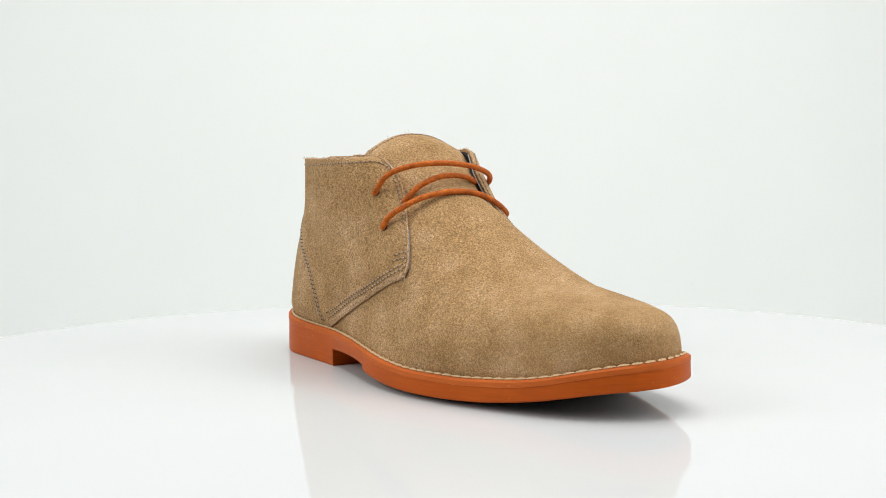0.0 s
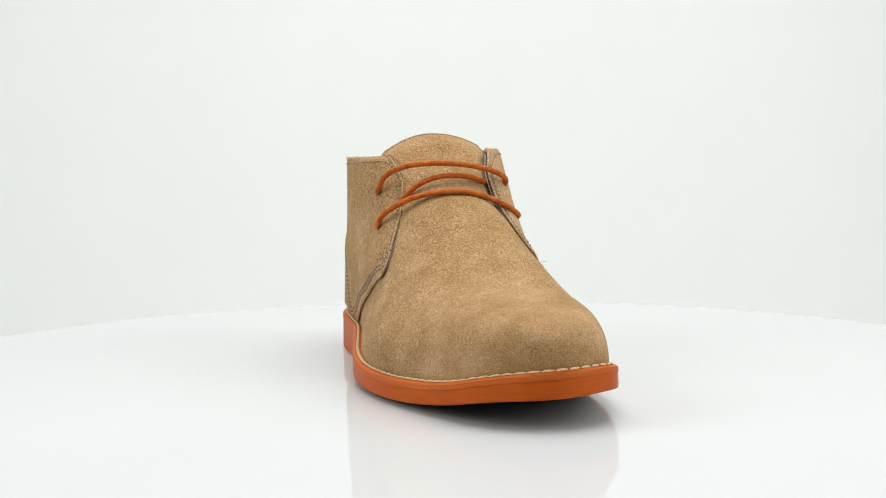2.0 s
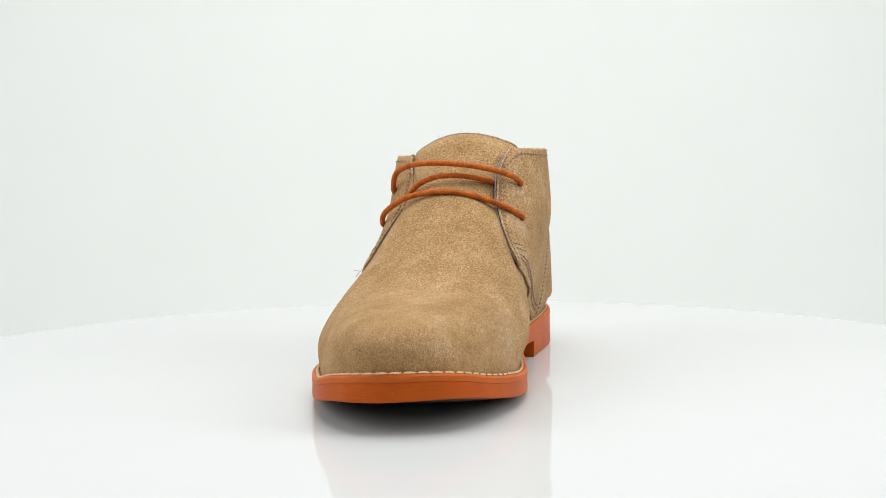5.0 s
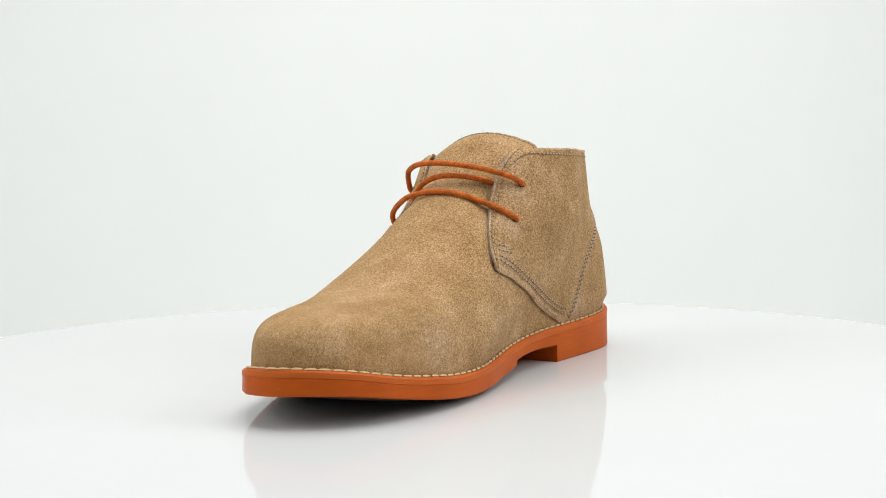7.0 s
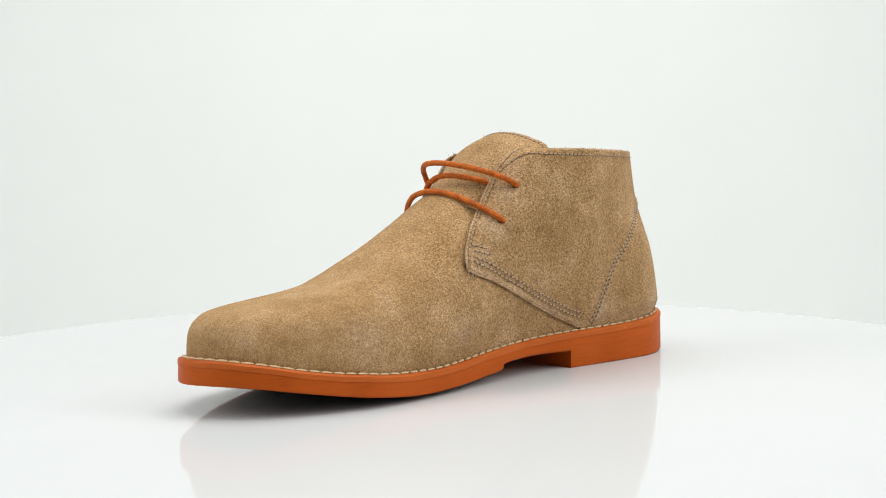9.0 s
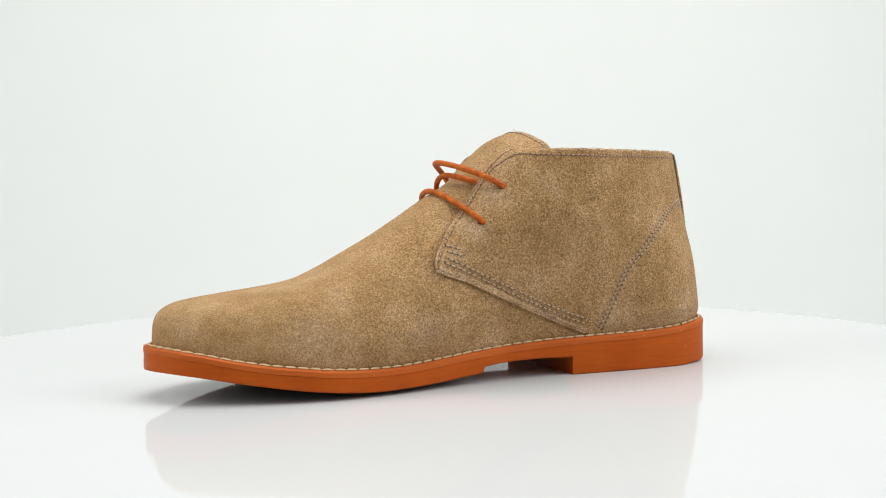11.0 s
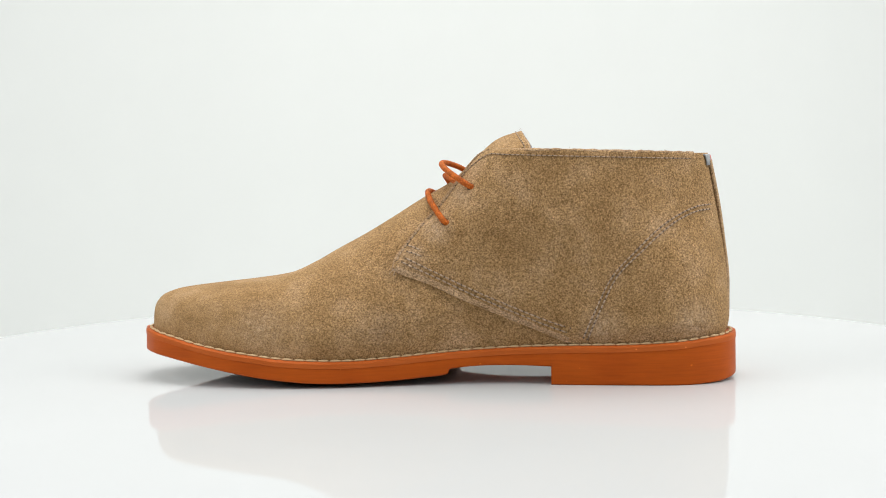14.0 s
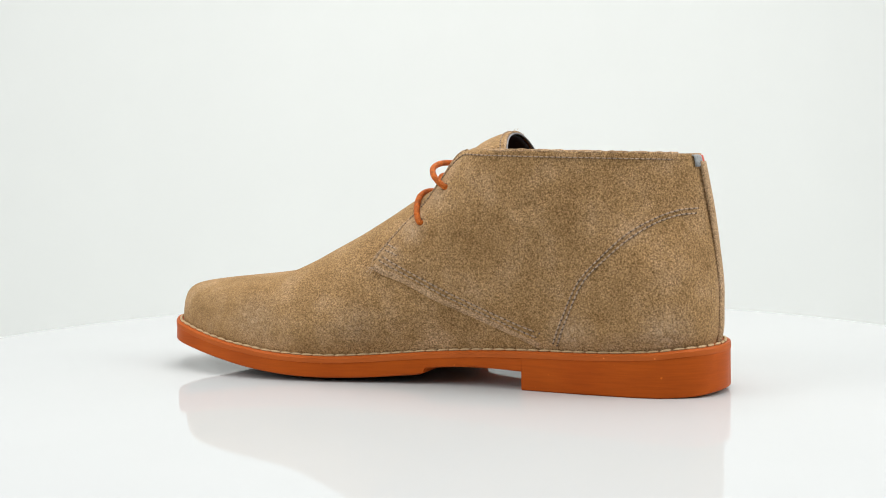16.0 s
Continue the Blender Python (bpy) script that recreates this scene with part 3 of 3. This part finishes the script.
def on_quarter(points, side, steps=14, out=0.0002):
    return [quarter_point(p.x, p.y, side, out) for p in smooth_path([(x, z, 0) for x, z in points], steps)]


def build_stitching(boot):
    for side in (1, -1):
        top = [(u, collar_z(u) - 0.0028) for u in np.linspace(-0.121, -0.030, 12)]
        front = [(-0.0242, 0.1106), (-0.0186, 0.1079)] + [(front_at(z, side) - 0.0011, z) for z in (0.1020, 0.0970, 0.0910, 0.0850, 0.0785)]
        stitch_row(boot, on_quarter(top + front, side), 0.0026, 0.00034, THREAD, label="collar stitching")
        low = [(front_at(z, side) - 0.0011, z) for z in (0.0770, 0.0720, 0.0670, 0.0620, 0.0590)]
        stitch_row(boot, on_quarter(low, side), 0.0026, 0.0003, THREAD_PALE, label="stitching beside the opening")
        for d, shift in ((0.0038, 0.0), (0.0062, 0.5)):
            line = [(x, z + d) for x, z in ((0.0200 - 0.3 * d, 0.0552), (0.0045, 0.0488), (-0.0187, 0.0376), (-0.0460, 0.0257), (-0.0600 - 0.4 * d, 0.0198))]
            stitch_row(boot, on_quarter(line, side), 0.0030, 0.00041, THREAD_PALE, shift, label="double stitching along the lower edge")
        for d in (0.0, 0.0028):
            stitch_row(boot, on_quarter([(0.0165, 0.0640 + d), (0.0120, 0.0628 + d), (0.0080, 0.0612 + d)], side, 8), 0.0026, 0.00037, THREAD_PALE, label="bar of stitches at the corner")
        for d, shift in ((0.0, 0.0), (0.0023, 0.5)):
            line = [(-0.1320, 0.0846 - d), (-0.1240, 0.0838 - d), (-0.1145, 0.0800 - d), (-0.1045 - 0.4 * d, 0.0738 - d), (-0.0950 - 0.8 * d, 0.0650 - 0.5 * d),
                    (-0.0822 - d, 0.0512), (-0.0735 - d, 0.0332), (-0.0682 - d, 0.0205)]
            stitch_row(boot, on_quarter(line, side), 0.0026, 0.00044, THREAD_PALE, shift, label="curved seam over the heel counter")


def build_cut_edges(boot):
    """The fuzzy pale cut edges of the panels, and the stitched edge of the tongue."""
    for side in (1, -1):
        low = [quarter_point(front_at(z, side), z, side, -0.0004) for z in np.linspace(0.0185, 0.0562, 60)]
        part("lower_edge", tube(low, 0.0006, 7, 0.5), SUEDE_EDGE, boot, "pale cut edge along the foot of the side panel")
        hem = [[quarter_point(front_at(z, side) - 0.42 * d, z + 0.9 * d, side, h) for d, h in ((0.0, -0.0003), (0.0005, 0.00006), (0.0012, 0.00012), (0.0020, 0.0001), (0.0032, -0.00015))]
               for z in np.linspace(0.0190, 0.0552, 60)]
        part("hem", sheet(hem), SUEDE_EDGE, boot, "paler rubbed hem along the foot of the side panel")
        front = [quarter_point(front_at(z, side), z, side, -0.0003) for z in np.linspace(0.0565, 0.1128, 60)]
        part("front_edge", tube(front, 0.00055, 7, 0.4), SUEDE_EDGE, boot, "pale cut edge down the opening")
        top = [quarter_point(u, collar_z(u), side, -0.0007) for u in np.linspace(-0.0265, -0.1235, 70)]
        part("collar_edge", tube(top, 0.00085, 7, 0.5), SUEDE_EDGE, boot, "fuzzy cut edge round the collar")
        c = quarter_point(0.0215, 0.0556, side, 0.0003)
        for dx, dy, dz in ((0.0035, 0.0016, -0.0022), (0.0028, 0.0030, 0.0006), (0.0012, 0.0026, -0.0030)):
            hair = smooth_path([c, c + Vector((dx * 0.5, side * dy * 0.3, dz * 0.2)), c + Vector((dx, side * dy, dz))], 6)
            part("frayed_thread", tube(hair, 0.00013, 5), THREAD_PALE, boot, "loose pale thread end at the corner")
    rim = tongue_line(0.0006)
    part("tongue_edge", tube([p - Vector((0.0003, 0, 0.0005)) for p in rim], 0.00065, 7, 0.5), SUEDE_EDGE, boot, "pale cut edge of the tongue")
    part("tongue_lining_edge", tube([p - Vector((0.0013, 0, 0.0012)) for p in rim], 0.00045, 6, 0.2), LINING_GREY, boot, "thin grey edge of the tongue lining")
    stitch_row(boot, [p + Vector((0.0002, 0, 0.0002)) for p in tongue_line(0.0026)], 0.0026, 0.00033, THREAD, label="stitching round the tongue")
    # loose fibres along the raw edges
    fuzz, rng = bmesh.new(), random.Random(7)
    lines = [rim] + [[quarter_point(u, collar_z(u), side, -0.0003) for u in np.linspace(-0.022, -0.1235, 60)] for side in (1, -1)]
    lines += [[quarter_point(front_at(z, side), z, side) for z in np.linspace(0.0200, 0.0562, 40)] for side in (1, -1)]
    for number, line in enumerate(lines):
        for _ in range((30, 70, 70, 60, 60)[number]):
            p = rng.choice(line) + Vector([rng.uniform(-0.0009, 0.0009) for _ in range(3)])
            grow = Vector((rng.uniform(-1, 1), rng.uniform(-0.8, 0.8), rng.uniform(0.3, 1.0) if number < 3 else rng.uniform(-1.0, 0.2))).normalized()
            reach = rng.uniform(0.0004, 0.0011)
            bend = Vector([rng.uniform(-0.3, 0.3) for _ in range(3)]) * reach
            spine = [(p, 0.00011), (p + grow * reach * 0.55 + bend, 0.00009), (p + grow * reach, 0.00003)]
            rings = [[fuzz.verts.new(c + Vector((r * math.cos(a), r * math.sin(a), 0))) for a in (0, 2.094, 4.189)] for c, r in spine]
            for a, b in zip(rings, rings[1:]):
                for j in range(3):
                    fuzz.faces.new((a[j], a[(j + 1) % 3], b[(j + 1) % 3], b[j]))
    tagged(part("edge_fuzz", fuzz, SUEDE_EDGE, boot, "loose suede fibres along the cut edges"), kind="stuff")


def build_laces(boot):
    """Three visible runs of cord: two from eyelet to eyelet, one passing under both edges."""
    def ends(u, z, side):
        return [quarter_point(u - 0.0014, z, side, -0.0022), quarter_point(u, z, side, 0.0009)]
    runs = [
        ("upper lace", ends(-0.0174, 0.0950, -1) + [(-0.0110, -0.0300, 0.1012), (-0.0058, -0.0250, 0.1050), (-0.0003, -0.0155, 0.1075), (0.0022, -0.0010, 0.1079), (0.0006, 0.0140, 0.1063),
                        (-0.0032, 0.0250, 0.1038), (-0.0080, 0.0328, 0.1008)] + ends(-0.0141, 0.0952, 1)[::-1]),
        ("lower lace", ends(-0.0051, 0.0778, -1) + [(-0.0015, -0.0338, 0.0815), (0.0025, -0.0275, 0.0866), (0.0062, -0.0180, 0.0911), (0.0090, -0.0030, 0.0936), (0.0086, 0.0110, 0.0926),
                        (0.0062, 0.0225, 0.0892), (0.0022, 0.0330, 0.0845)] + ends(-0.0019, 0.0782, 1)[::-1]),
        ("middle lace", [(-0.0085, -0.0268, 0.0840), (-0.0040, -0.0216, 0.0902), (-0.0010, -0.0155, 0.0966), (0.0006, -0.0055, 0.1008), (-0.0002, 0.0056, 0.1015), (-0.0037, 0.0159, 0.1000), (-0.0078, 0.0225, 0.0980), (-0.0130, 0.0270, 0.0955)]),
    ]
    for what, pts in runs:
        part("lace", tube(smooth_path(pts, 22), 0.00142, 24, 0.06, 1.0, 6, 0.009), CORD, boot, f"waxed orange cord, {what}")
    for u, z, side in ((-0.0141, 0.0952, 1), (-0.0019, 0.0782, 1), (-0.0174, 0.0950, -1), (-0.0051, 0.0778, -1)):
        c, o = quarter_point(u, z, side, 0.0001), quarter_point(u, z, side, 0.001)
        way = (o - c).normalized()
        turn = way.to_track_quat("Z", "Y").to_matrix()
        rows = [[c + turn @ Vector((r * math.cos(a), r * math.sin(a), h)) for a in (2 * math.pi * k / 14 for k in range(14))]
                for r, h in ((0.0019, -0.0003), (0.0018, 0.00012), (0.0002, 0.00012))]
        part("eyelet", sheet(rows, True), HOLE, boot, "dark punched eyelet hole")


def build_heel(boot):
    """Back strip over the heel seam and the folded pull tab at the top."""
    rows = []
    for z in np.linspace(0.018, 0.1062, 50):
        row = []
        for k in range(9):
            y = (k - 4) / 4 * 0.0046
            u = heel_u(z) - 0.0006 * (1 - (abs(k - 4) / 4) ** 4) + 0.6 * y * y / 0.02
            row.append((u - 0.0001, 0.0040 + 0.9 * y, z + LIFT))
        rows.append(row)
    strip = part("back_strip", sheet(rows), SUEDE_EDGE, boot, "narrow suede strip over the heel seam")
    t = strip.modifiers.new("thickness", "SOLIDIFY")
    t.thickness, t.offset = 0.0012, 0
    def tab_ring(side, d):
        z0 = collar_z(-0.125) - 0.0012
        z1 = z0 - 0.0050
        lo, hi, mid = quarter_point(heel_u(z1) + d, z1, side, 0.0008), quarter_point(heel_u(z0) + d, z0, side, 0.0009), quarter_point(heel_u(z0) + d, z0, side)
        back = Vector((0.0022 + 0.3 * d, -side * 0.8 * d, 0))
        return [lo, lo.lerp(hi, 0.5) + (hi - mid) * 0.15, hi, mid + Vector((0, 0, 0.0003)), mid + back - Vector((0, 0, 0.0004)), mid + back * 1.2 - Vector((0, 0, 0.004))]
    red = [(-1, 0.0040), (-1, 0.0026), (-1, 0.0013), (-1, 0.0005), (1, 0.0002), (1, 0.0004), (1, 0.0007)]
    grey = [(1, 0.0007), (1, 0.0012), (1, 0.0018), (1, 0.0025), (1, 0.0032)]
    for spans, mat, label in ((grey, TAB_GREY, "grey woven half of the pull tab"), (red, TAB_RED, "red woven half of the pull tab")):
        tab = part("pull_tab", sheet([tab_ring(*s) for s in spans]), mat, boot, label)
        t = tab.modifiers.new("thickness", "SOLIDIFY")
        t.thickness, t.offset = 0.0006, 0


def build_boot():
    boot = tagged(new("chukka_boot"), "tan suede chukka boot with orange laces and orange rubber sole", "boot")
    rim = build_sole(boot)
    build_upper(boot)
    build_stitching(boot)
    build_cut_edges(boot)
    build_laces(boot)
    build_heel(boot)
    build_welt_stitches(rim)
    return boot


build_sweep()
build_fill_flag()
table = build_turntable()
boot = build_boot()


def motions():
    """The turntable turns steadily and carries the boot round with it."""
    rate, start = -9.1527, -56.5
    times = [0.5 * k for k in range(33)]
    walk(boot, [(t, pose(0, 0, 0, 0, 0, start + rate * t)) for t in times])
    walk(table, [(t, pose(0, 0, 0, 0, 0, rate * t)) for t in times])


motions()
